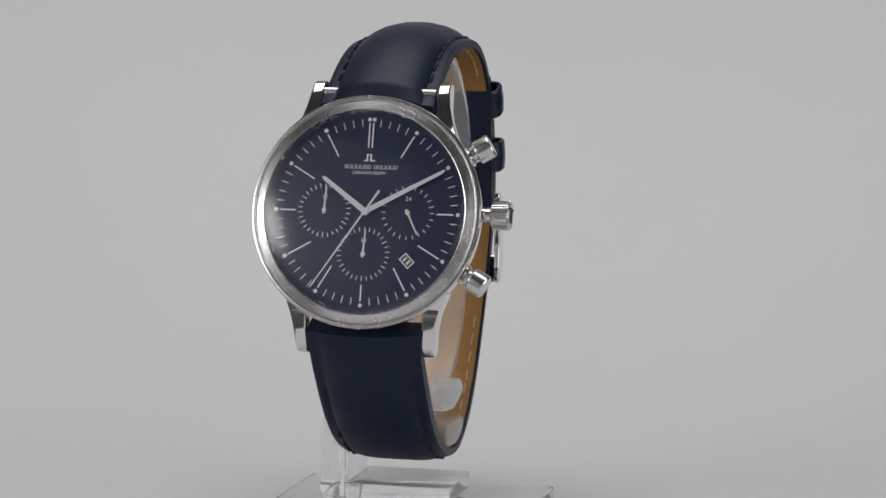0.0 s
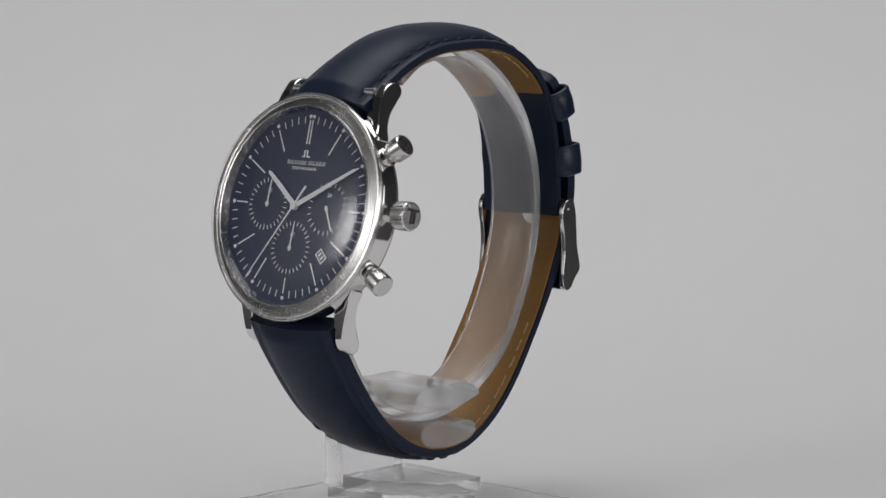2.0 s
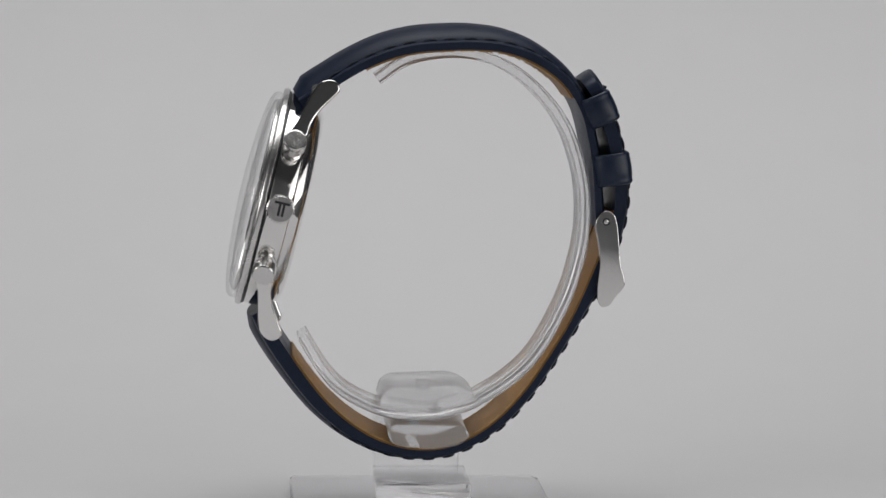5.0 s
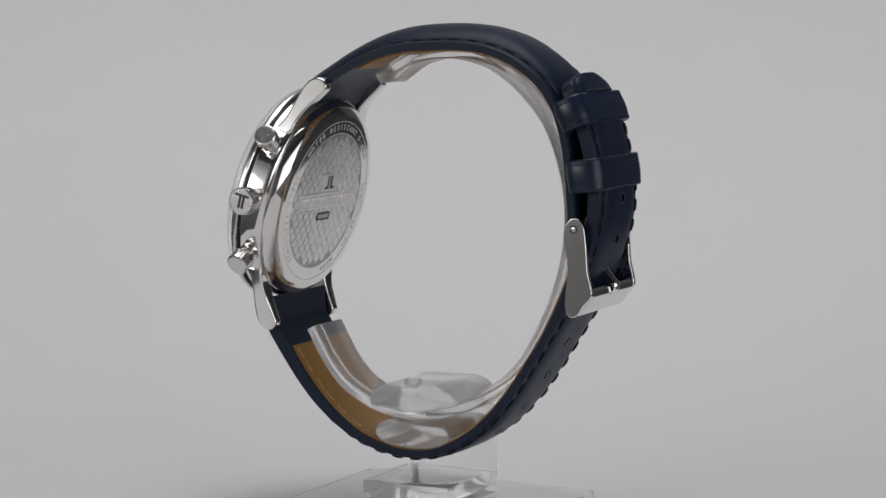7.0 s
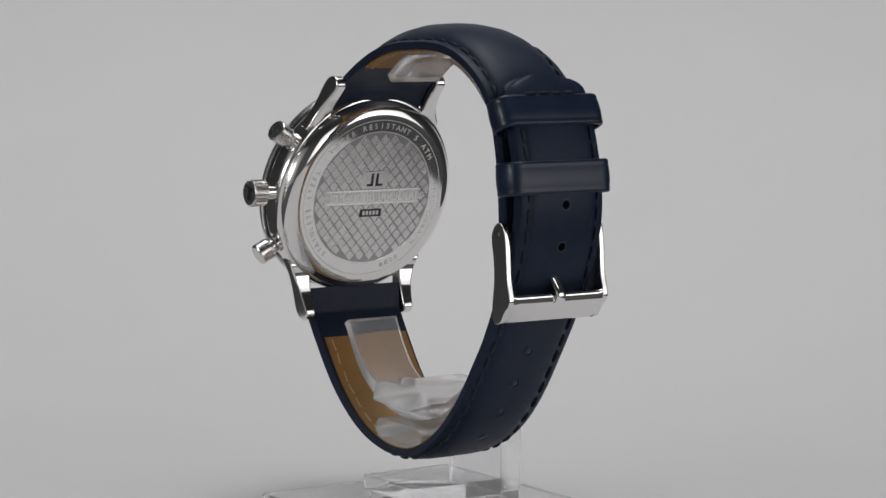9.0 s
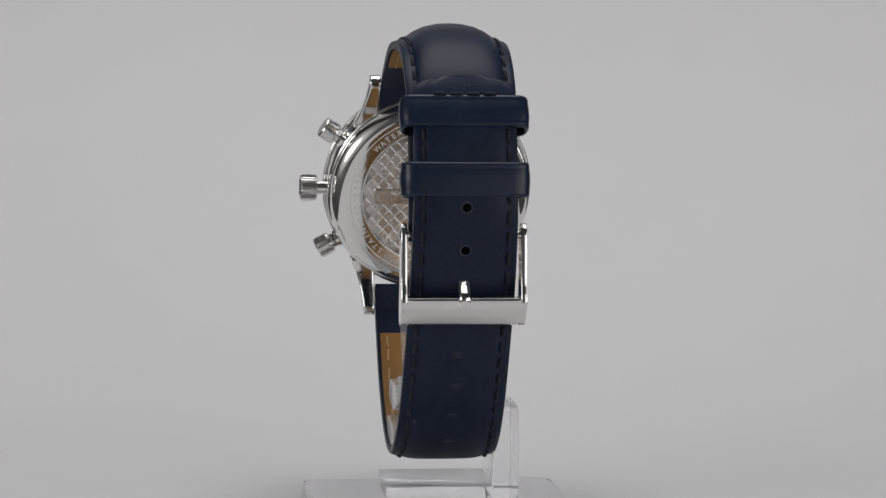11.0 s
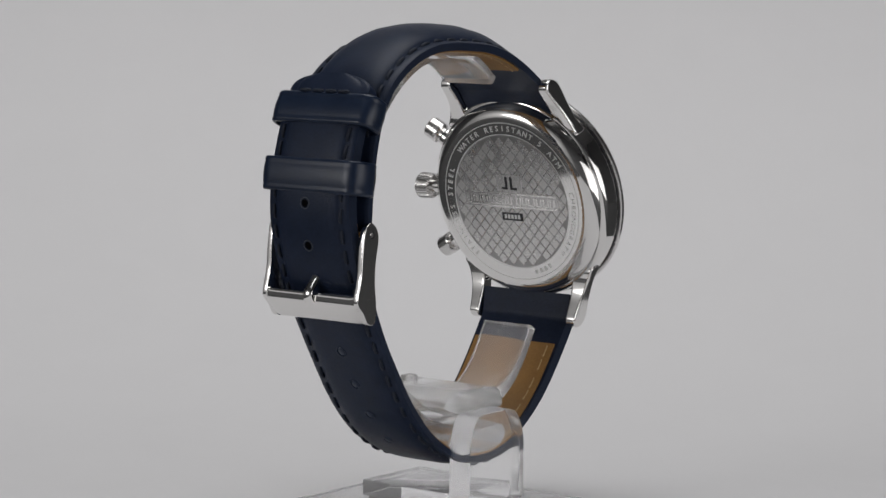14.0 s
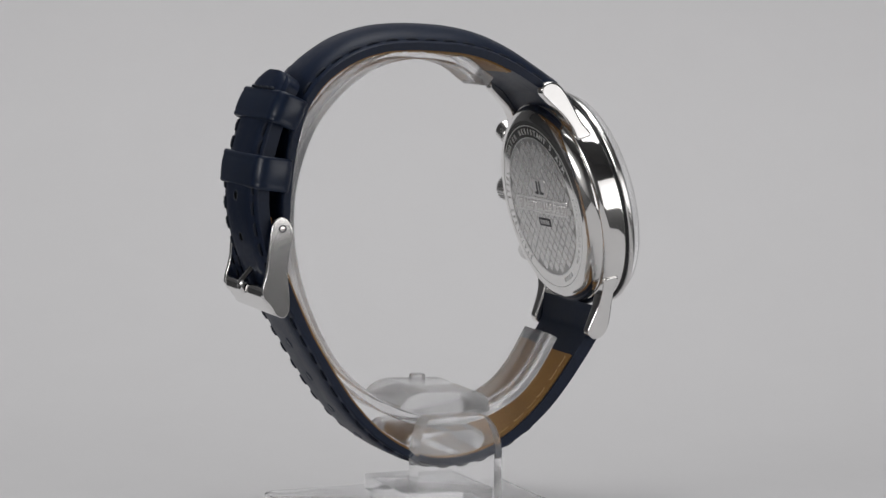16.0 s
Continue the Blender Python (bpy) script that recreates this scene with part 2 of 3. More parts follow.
def display_stand():
    stand = tagged(empty("display_stand"), "clear acrylic watch stand with an open cuff inside the strap", "display stand")
    # base plate and upright, one bent piece
    def round_rect(x0, x1, y0, y1, r):
        return rounded([(x0, y0), (x1, y0), (x1, y1), (x0, y1)], r)
    part("base", prism(round_rect(-8.9, 10.5, -8.6, 8.6, 0.8), "z", -92.95, -90.2, 0.3), ACRYLIC, stand).visible_shadow = False
    part("foot", prism(round_rect(-13.4, 9.6, -8.0, 8.0, 0.8), "z", -95.0, -93.0, 0.2), ACRYLIC, stand).visible_shadow = False
    upright = [(-8.4, -92.95), (7.7, -92.95), (7.7, -81.6), (6.8, -78.2), (5.4, -76.1), (-5.4, -76.1), (-7.2, -78.2), (-8.4, -81.6)]
    part("upright", prism(rounded(upright, 1.2), "x", -13.6, -8.95, 0.5, 3), ACRYLIC, stand).visible_shadow = False
    # arm that reaches through the strap
    arm = [(-6.8, -81.2), (-5.2, -83.3), (1.6, -83.9), (6.6, -83.1), (8.5, -81.3), (7.2, -79.5), (-5.8, -79.3)]
    part("arm", prism(rounded(arm, 1.6), "x", -8.9, 9.2, 0.4, 3), FROST, stand)
    saddle = [(-8.2, -76.4), (-7.4, -73.6), (-5.6, -72.6), (5.2, -72.2), (7.6, -73.0), (9.8, -74.9), (2.0, -77.4)]
    part("saddle", prism(rounded(saddle, 0.9), "x", -8.9, 8.8, 0.4, 3), FROST, stand)
    part("clip", box((5.6, -1.6, -73.0), (7.8, 1.0, -71.4), 0.4), FROST, stand)
    path = smooth_path(RING, 1.2)
    def section(s, length):
        w = 5.5
        o = 0.55
        return [(-w, o - 0.25), (-w + 0.3, o), (w - 0.3, o), (w, o - 0.25), (w, o - 1.65), (w - 0.3, o - 1.9), (-w + 0.3, o - 1.9), (-w, o - 1.65)]
    part("cuff", sweep(path, section, 1), HAZE, stand, "open curved clear cuff").visible_shadow = False
    return stand


# ---- the watch ----
UPPER = [(-23.1, -20.8), (-17.7, -17.3), (-12.6, -14.2), (-7.4, -11.9), (-2.1, -10.6), (3.2, -10.15), (8.4, -10.0), (13.9, -10.5), (19.5, -12.4), (25.0, -16.2),
         (28.6, -21.4), (30.5, -27.7), (31.4, -34.0), (31.9, -40.5), (32.0, -43.4)]
LOWER = [(-31.3, -59.6), (-28.9, -64.3), (-25.5, -69.4), (-22.2, -73.8), (-18.9, -77.4), (-14.6, -80.9), (-10.0, -83.5), (-5.0, -85.1), (-0.4, -85.6), (4.4, -85.1),
         (9.5, -83.0), (14.8, -79.2), (20.0, -73.4), (25.2, -65.4), (29.8, -57.6), (32.4, -52.6), (34.4, -47.6), (35.8, -42.8), (36.4, -38.0), (36.0, -32.5),
         (34.5, -26.2), (32.4, -20.6), (31.0, -17.8), (29.6, -15.7)]


def strap_section(w0, w1, pad0, pad1, t0, t1, tip=0.0, lining=False, flat=(0.0, 0.6), late=(0.0, 0.5, 0.2)):
    """Half widths, padding and thickness at the start and the end of the strap."""
    def section(s, length):
        k = min(1, s * 1.15)
        w = w0 + (w1 - w0) * k
        fade = min(1, max(0, (s - flat[0]) / (flat[1] - flat[0])))
        fade = fade * fade * (3 - 2 * fade)
        pad = pad0 + (pad1 - pad0) * fade
        t = t0 + (t1 - t0) * fade + late[0] * ease((s - late[1]) / late[2])
        t += 0 if lining else 1.6 * max(0, 1 - s * length / 4.5)
        run_in = min(1, s * length / 2.5)
        pad *= 0.55 + 0.45 * run_in
        if tip and (1 - s) * length < tip:
            u = 1 - (1 - s) * length / tip
            w *= math.sqrt(max(0.03, 1 - 0.72 * u ** 4))
        if lining:
            return [(-w * 0.94, -t), (w * 0.94, -t), (w * 0.94, -t - 0.35), (-w * 0.94, -t - 0.35)]
        top = []
        for x in (-1, -0.97, -0.9, -0.8, -0.77, -0.72, -0.62, -0.45, -0.2, 0, 0.2, 0.45, 0.62, 0.72, 0.77, 0.8, 0.9, 0.97, 1):
            ax = abs(x)
            h = 0 if ax > 0.8 else pad * (1 - (ax / 0.8) ** (2.4 + 3.2 * fade)) ** 0.8
            edge = -0.35 * max(0, (ax - 0.9) / 0.1) ** 2
            top.append((x * w, h + edge))
        return top + [(w, -t), (-w, -t)]
    return section


def ease(k):
    k = min(1, max(0, k))
    return k * k * (3 - 2 * k)


def cut(path, a, b):
    """The stretch of a path between the shares a and b of its length."""
    return [(q, tg, (s - a) / (b - a), length * (b - a)) for q, tg, s, length in path if a <= s <= b]


def strap(watch):
    up = smooth_path(UPPER)
    low = smooth_path(LOWER)
    upper = part("short_strap", sweep(up, strap_section(10.0, 9.2, 3.0, 0.6, 1.7, 1.5, flat=(0.35, 0.8)), 1), LEATHER, watch, "padded navy leather strap half")
    lower = part("long_strap", sweep(low, strap_section(9.9, 8.7, 1.7, 0.7, 2.6, 1.4, 4.2, flat=(0.05, 0.4), late=(1.0, 0.60, 0.12)), -1), LEATHER, watch, "navy leather strap half with punched holes")
    part("lining", sweep(cut(up, 0.16, 0.70), strap_section(9.85, 9.35, 0, 0, 1.7, 1.56, 0, True), 1), TAN, upper, "tan leather lining")
    part("lining", sweep(cut(low, 0.075, 0.80), strap_section(9.75, 9.1, 0, 0, 2.6, 1.4, 0, True, (-0.035, 0.448), (1.0, 0.724, 0.166)), -1), TAN, lower, "tan leather lining")

    # stitches, each a short thread
    def thread(length, r):
        bm = bmesh.new()
        rings = []
        for k, (d, h) in enumerate(((-0.5, -0.9), (-0.38, 0.3), (0, 0.7), (0.38, 0.3), (0.5, -0.9))):
            rr = r * (0.6 if k in (0, 4) else 1)
            rings.append([bm.verts.new((math.cos(a) * rr, d * length, h * r + math.sin(a) * rr)) for a in (i * math.pi / 3 for i in range(6))])
        for a, b in zip(rings, rings[1:]):
            for i in range(6):
                bm.faces.new((a[i], a[(i + 1) % 6], b[(i + 1) % 6], b[i]))
        bm.faces.new(rings[0]), bm.faces.new(rings[-1])
        bmesh.ops.recalc_face_normals(bm, faces=bm.faces)
        bmesh.ops.scale(bm, vec=(MM, MM, MM), verts=bm.verts)
        me = bpy.data.meshes.new("stitch")
        bm.to_mesh(me)
        bm.free()
        for p in me.polygons:
            p.use_smooth = True
        return me
    outer, inner = thread(2.6, 0.30), thread(2.3, 0.19)
    outer.materials.append(THREAD), inner.materials.append(TANTHREAD)

    def stitch_rows(path, half, side, me, height, a, b, pitch, owner):
        length = path[0][3]
        s = a * length
        while s < b * length:
            q, tg, u, _ = path[min(len(path) - 1, int(round(s / length * (len(path) - 1))))]
            nrm = Vector((-tg.y, tg.x)) * side
            for x in (-1, 1):
                w = half(u) * x
                pos = Vector((w, *(q + nrm * (height if isinstance(height, float) else height(u)))))
                m = Matrix(((1, 0, 0), (0, tg.x, nrm.x), (0, tg.y, nrm.y))).to_4x4()
                ob = new("stitch", me)
                ob.parent = owner
                ob.matrix_local = Matrix.Translation(PLACE @ pos) @ m @ Matrix.Rotation(radians(random.uniform(-5, 5)), 4, "Z")
            s += pitch * random.uniform(0.97, 1.03)
    stitch_rows(up, lambda u: 8.25 - 0.6 * u, 1, outer, 0.05, 0.10, 0.80, 3.6, upper)
    stitch_rows(low, lambda u: 8.1 - 0.95 * u, -1, outer, 0.07, 0.2, 0.955, 3.6, lower)
    # a short row across the tip of the long half
    q, tg, u, _ = low[int(len(low) * 0.972)]
    nrm = Vector((tg.y, -tg.x))
    for x in (-4.2, -1.4, 1.4, 4.2):
        ob = new("stitch", outer)
        ob.parent = lower
        turn = Matrix(((0, 1, 0), (tg.x, 0, nrm.x), (tg.y, 0, nrm.y))).to_4x4()
        ob.matrix_local = Matrix.Translation(PLACE @ Vector((x, *(q + nrm * 0.72)))) @ turn
    stitch_rows(up, lambda u: 8.0 - 0.6 * u, 1, inner, -2.0, 0.18, 0.64, 3.6, upper)
    stitch_rows(low, lambda u: 7.9 - 0.6 * u, -1, inner, lambda u: -(2.6 - 1.2 * ease((u - 0.05) / 0.35)) - 0.36, 0.09, 0.60, 3.6, lower)

    # punched holes: dark rimmed eyelets set in the long half
    for y, z in ((36.55, -37.4), (35.55, -44.3), (26.5, -63.4), (22.85, -69.7), (18.6, -75.2), (13.4, -80.4)):
        k = min(range(len(low)), key=lambda i: (low[i][0] - Vector((y, z))).length)
        q, tg, u, _ = low[k]
        nrm = Vector((tg.y, -tg.x))
        bm = lathe([(0.82, -0.2), (0.88, 0.03), (0.95, 0.07), (1.02, 0.02), (1.08, -0.2)], 24)
        m = Matrix(((1, 0, 0, 0), (0, tg.x, nrm.x, q.x + nrm.x * 0.74), (0, tg.y, nrm.y, q.y + nrm.y * 0.74), (0, 0, 0, 1)))
        part("hole", bm, RIM if z > -45 else LOOP, lower, m=PLACE @ m)
        # disc laid over the leather; near-black on the upper two paints the hole's shade
        bm = lathe([(0, 0.0), (0.6, 0.0), (0.7, -0.06)], 20)
        part("hole_disc", bm, HOLE if z > -45 else LOOP, lower, m=PLACE @ m @ Matrix.Translation((0, 0, 0.035)))
    return up, low


def keeper(watch, centre, angle, half_w, lo, hi, height):
    """A leather loop round both strap layers. lo, hi: from its inside to its outside."""
    outer = rounded([(-half_w, lo), (half_w, lo), (half_w, hi), (-half_w, hi)], 3.0, 8)
    inner = rounded([(-half_w + 1.0, lo + 0.9), (half_w - 1.0, lo + 0.9), (half_w - 1.0, hi - 1.0), (-half_w + 1.0, hi - 1.0)], 1.3, 8)
    n = len(outer)
    bm = bmesh.new()
    def ring(share, k):
        """share: 0 at the inner face, 1 at the outer face."""
        return [bm.verts.new((i[0] + (o[0] - i[0]) * share, i[1] + (o[1] - i[1]) * share, k * height)) for o, i in zip(outer, inner)]
    order = [ring(f, k) for f, k in ((0.0, -0.44), (0.25, -0.5), (0.6, -0.5), (0.86, -0.465), (0.97, -0.40), (0.90, -0.345), (0.98, -0.28), (1.06, -0.12), (1.08, 0.0),
                                     (1.06, 0.12), (0.98, 0.28), (0.90, 0.345), (0.97, 0.40), (0.86, 0.465), (0.6, 0.5), (0.25, 0.5), (0.0, 0.44))]
    for a, b in zip(order, order[1:] + order[:1]):
        for i in range(n):
            bm.faces.new((a[i], a[(i + 1) % n], b[(i + 1) % n], b[i]))
    m = Matrix.Translation((0, *centre)) @ Matrix.Rotation(radians(angle), 4, "X")
    return part("strap_loop", bm, LOOP, watch, "navy leather strap loop", m=PLACE @ m, smooth=60)


def buckle(watch):
    side = [(30.3, -43.0), (31.0, -41.0), (32.3, -40.2), (33.6, -40.9), (34.2, -42.6), (34.6, -46.0), (34.9, -49.5), (35.7, -52.6), (35.6, -54.0), (34.2, -55.6),
            (33.2, -57.2), (31.8, -57.6), (31.0, -56.6), (30.8, -54.5), (31.2, -50.5), (31.0, -47.0)]
    b = None
    for x0, x1 in ((-10.65, -9.65), (9.65, 10.65)):
        bm = prism(smooth_outline(side), "x", x0, x1, 0.22, 2)
        b = part("buckle_side", bm, STEEL, watch, "polished steel buckle", smooth=60, weighted=True)
        x = x0 if x0 < 0 else x1
        rivet = lathe([(0, 0.02), (0.45, 0.02), (0.5, 0.0)], 20)
        part("rivet", rivet, SATIN, b, m=PLACE @ Matrix.Translation((x + (0.01 if x > 0 else -0.01), 32.2, -42.2)) @ Matrix.Rotation(math.pi / 2 if x > 0 else -math.pi / 2, 4, "Y"))
        ringlet = lathe([(0.42, 0), (0.45, 0.06), (0.68, 0.06), (0.72, 0)], 20)
        part("rivet_rim", ringlet, DARKSTEEL, b, m=PLACE @ Matrix.Translation((x, 32.2, -42.2)) @ Matrix.Rotation(math.pi / 2 if x > 0 else -math.pi / 2, 4, "Y"))
    bar = [(31.9, -57.7), (33.3, -57.3), (34.4, -56.0), (35.6, -54.1), (35.7, -52.7), (35.0, -52.3), (34.0, -53.0), (32.6, -55.6), (31.7, -57.0)]
    bm = prism(rounded(bar, 0.45, 3), "x", -10.55, 10.55, 0.2)
    bmesh.ops.subdivide_edges(bm, edges=[e for e in bm.edges if abs(e.verts[0].co.x - e.verts[1].co.x) > 5], cuts=24)
    for v in bm.verts:
        k = max(0.0, abs(v.co.x) - 8.6) / 2.1
        if v.co.z < -55.0:
            v.co.z += 1.3 * k ** 3
        elif v.co.z > -53.8:
            v.co.z += 0.7 * k ** 2
    part("buckle_bar", bm, STEEL, watch, "polished steel buckle bar", smooth=60, weighted=True)
    pin = smooth_path([(32.0, -43.5), (32.9, -46.5), (33.7, -49.3), (35.2, -51.2), (36.1, -52.3), (36.2, -53.3), (35.6, -54.3)], 0.4)
    def section(s, length):
        return [(math.cos(a) * 0.95, math.sin(a) * 0.42) for a in (i * math.pi / 6 for i in range(12))]
    part("buckle_pin", sweep(pin, section, -1), STEEL, watch, "polished steel buckle tongue")
    part("hinge_rod", prism([(32.2 + 0.6 * math.cos(i * math.pi / 6), -42.2 + 0.6 * math.sin(i * math.pi / 6)) for i in range(12)], "x", -9.9, 9.9), STEEL, watch)


def case(watch):
    body = part("case_body", lathe([(0, -4.8), (18.7, -4.8), (19.0, -4.72), (19.28, -4.45), (19.42, -4.0), (19.5, -3.6), (19.58, -2.0), (19.62, -0.9), (19.52, -0.62),
                                    (19.0, -0.55)], 160), STEEL, watch, "polished steel case", m=HEAD, weighted=True)
    # added black ring: the dark reflection under the bezel lip, painted as colour
    part("lip_shade_ring", lathe([(18.9, -0.55), (19.5, -0.55), (19.66, -0.45), (19.66, -0.1), (18.9, -0.1)], 128), BLACK, body, m=HEAD)
    part("bezel", lathe([(18.9, -0.15), (19.95, -0.12), (20.1, 0.02), (20.14, 0.35), (20.1, 0.7), (19.95, 0.95), (19.75, 1.03), (19.5, 1.02), (19.38, 0.9), (19.33, 0.72), (19.2, 0.7),
                         (19.12, 0.8), (17.75, 1.3), (17.72, 0.3)], 160), SATIN, watch, "thin stepped steel bezel", m=HEAD, smooth=30)
    crystal = lathe([(17.8, 1.36), (19.05, 0.88), (19.08, 1.6), (19.02, 2.1), (18.8, 2.55), (18.3, 2.9), (17.4, 3.2), (16, 3.5), (14, 3.8), (10, 4.25), (5, 4.55), (0, 4.65),
                     (0, 3.75), (5, 3.65), (10, 3.4), (14, 3.0), (16.2, 2.65), (17.2, 2.35), (17.65, 2.05), (17.8, 1.7), (17.8, 1.36)], 128)
    bmesh.ops.remove_doubles(crystal, verts=crystal.verts, dist=1e-4)
    cr = part("crystal", crystal, CRYSTAL, watch, "clear domed watch glass", m=HEAD, smooth=50)
    cr.visible_shadow = False
    # lugs
    top = [(13.2, -1.6), (15.6, -2.4), (18.4, -3.0), (21.0, -3.7), (22.9, -4.7), (23.8, -6.3), (23.5, -7.8), (22.2, -8.4), (20.6, -7.5), (17.8, -5.7), (15.4, -4.8), (13.0, -4.3)]
    for sx in (-1, 1):
        for sy in (1, -1):
            o = [(y * sy, z) for y, z in top]
            x0, x1 = sorted((10.15 * sx, 12.7 * sx))
            bm = prism(smooth_outline(o), "x", x0, x1, 0.4, 3, True)
            for v in bm.verts:
                k = min(1.0, max(0.0, (abs(v.co.y) - 13.2) / 9.5))
                v.co.x += sx * (2.1 * (1 - k) ** 2 - 0.5 * k) * min(1.0, max(0.0, (abs(v.co.x) - 10.55) / 1.75))
            part("lug", bm, STEEL, watch, "polished curved steel lug", m=HEAD, smooth=60, weighted=True)
    for y, z in ((21.5, -4.3), (-21.0, -5.2)):
        part("spring_bar", prism([(y + 0.8 * math.cos(i * math.pi / 6), z + 0.8 * math.sin(i * math.pi / 6)) for i in range(12)], "x", -9.95, 9.95), SATIN, watch, m=HEAD)

    # crown with its fluting
    def fluted(r, x0, x1, teeth, depth):
        bm = bmesh.new()
        n = teeth * 4
        rings = []
        for x, k, d in ((x0, 0.80, 0), (x0 + 0.25, 0.96, 1), (x1 - 0.45, 1.0, 1), (x1 - 0.15, 0.95, 0.3), (x1, 0.86, 0)):
            ring = []
            for i in range(n):
                a = 2 * math.pi * i / n
                rr = r * k - (depth * d if i % 4 in (2, 3) else 0)
                ring.append(bm.verts.new((rr * math.cos(a), rr * math.sin(a), x)))
            rings.append(ring)
        for a, b in zip(rings, rings[1:]):
            for i in range(n):
                bm.faces.new((a[i], a[(i + 1) % n], b[(i + 1) % n], b[i]))
        bm.faces.new(rings[0]), bm.faces.new(rings[-1])
        return bm
    out = Matrix.Rotation(math.pi / 2, 4, "Y")
    at = HEAD @ Matrix.Translation((0, 0.5, -2.7)) @ out
    crown = part("crown", fluted(2.55, 21.4, 24.6, 28, 0.22), SATIN, watch, "fluted steel winding crown", m=at, smooth=25)
    part("crown_tube", lathe([(1.3, 19.2), (1.3, 21.5)], 32), STEEL, crown, m=at)
    # plain emblem on the crown's end
    bm = box((-0.35, -1.2, 24.6), (0.05, 0.9, 24.72))
    join(bm, box((0.35, -1.2, 24.6), (0.75, 0.9, 24.72)))
    join(bm, box((-1.2, 0.9, 24.6), (1.5, 1.3, 24.72)))
    part("crown_emblem", bm, DARKSTEEL, crown, m=at)
    for a in (31.5, -29.5):
        m = HEAD @ Matrix.Rotation(radians(a), 4, "Z") @ Matrix.Translation((0, 0, -2.6)) @ out
        p = part("pusher", lathe([(1.1, 19.0), (1.1, 20.4), (1.45, 20.5), (1.45, 21.1), (1.95, 21.2), (2.05, 21.45), (2.05, 21.6), (2.05, 23.7), (2.03, 23.85), (1.88, 24.05), (1.75, 24.1), (1.6, 24.1), (0, 24.1)], 48),
                 SATIN, watch, "round satin steel chronograph pusher", m=m, smooth=25)
        part("pusher_collar", lathe([(1.2, 19.3), (1.75, 19.4), (1.75, 20.1), (1.3, 20.3)], 40), STEEL, p, m=m)
    return body


def dial(watch):
    face = part("dial", lathe([(0, 0), (17.6, 0), (17.6, -0.3), (0, -0.3)], 128), DIAL, watch, "glossy dark blue dial", m=HEAD)
    part("flange", lathe([(17.12, 0.02), (17.55, 1.6), (17.68, 1.64), (17.7, 0.02)], 128), SATIN, face, m=HEAD)

    def bar(w, r0, r1, angle, cx=0.0, cy=0.0, z=0.07, mat=WHITE, name="minute_mark", owner=face):
        bm = box((-w / 2, r0, z), (w / 2, r1, z + 0.05))
        return part(name, bm, mat, owner, m=HEAD @ Matrix.Translation((cx, cy, 0)) @ Matrix.Rotation(radians(-angle), 4, "Z"))
    for i in range(60):
        if i % 5:
            bar(0.14, 14.75, 16.05, i * 6)
        else:
            h = i // 5
            inner_r = {0: 11.1, 3: 12.4, 6: 12.5, 9: 12.5}.get(h, 10.9)
            if h == 0:
                for dx in (-0.32, 0.32):
                    bar(0.26, inner_r, 15.4, 0, dx, 0, name="hour_mark")
            else:
                bar(0.24, inner_r, 15.25, i * 6, name="hour_mark")
            for dx in ((-0.42, 0.42) if h == 0 else (0,)):
                part("lume_dot", lathe([(0, 0.22), (0.26, 0.18), (0.36, 0.03)], 14), WHITE, face,
                     m=HEAD @ Matrix.Rotation(radians(-i * 6), 4, "Z") @ Matrix.Translation((dx, 16.0, 0)))
    # three small dials
    for cx, cy, word, angle in ((-7.4, 0.1, "30", 3), (7.3, 0.1, "24", 153), (-0.05, -7.2, "60", 3)):
        sub = part("subdial", lathe([(0, 0.05), (4.5, 0.05), (4.75, 0.05), (4.85, -0.02)], 64), DIAL, face, m=HEAD @ Matrix.Translation((cx, cy, 0)), smooth=5)
        for i in range(30 if word != "24" else 24):
            n = 30 if word != "24" else 24
            bar(0.13, 3.9 if i % 5 else 3.7, 4.65, i * 360 / n, cx, cy, name="minute_mark", owner=sub)
        part("numeral", lettering(word, 1.05), WHITE, sub, m=HEAD @ Matrix.Translation((cx, cy + 2.35, 0.09)))
        h = prism([(-0.18, -0.6), (0.18, -0.6), (0.12, 4.2), (-0.12, 4.2)], "z", 0.25, 0.36)
        join(h, lathe([(0, 0.45), (0.38, 0.4), (0.42, 0.22), (0, 0.22)], 20))
        part("small_hand", h, HAND, watch, m=HEAD @ Matrix.Translation((cx, cy, 0)) @ Matrix.Rotation(radians(-angle), 4, "Z"))
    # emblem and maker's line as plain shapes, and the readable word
    bm = box((-0.95, 8.75, 0.03), (-0.2, 8.95, 0.08))
    for lo, hi in (((-0.55, 8.95, 0.03), (-0.25, 10.0, 0.08)), ((0.1, 8.75, 0.03), (0.4, 10.0, 0.08)), ((0.4, 8.75, 0.03), (1.0, 8.98, 0.08)), ((-0.25, 9.85, 0.03), (0.1, 10.0, 0.08))):
        join(bm, box(lo, hi))
    part("emblem", bm, WHITE, face, m=HEAD)
    bm = bmesh.new()
    x = -4.3
    for w in (0.42, 0.6, 0.6, 0.6, 0.6, 0.48, 0.5, 0.0, 0.5, 0.5, 0.72, 0.6, 0.62, 0.5):
        if w:
            for k in (0, w - 0.13):
                join(bm, box((x + k, 7.45, 0.03), (x + k + 0.13, 8.15, 0.06)))
            join(bm, box((x, 7.45, 0.03), (x + w, 7.56, 0.055)))
        x += (w or 0.34) + 0.13
    part("maker_line", bm, PRINT, face, m=HEAD)
    part("word", lettering("CHRONOGRAPH", 0.78), WHITE, face, m=HEAD @ Matrix.Translation((0, 6.75, 0.04)))
    # date window
    m = HEAD @ Matrix.Translation((7.65, -8.1, 0)) @ Matrix.Rotation(radians(-45), 4, "Z")
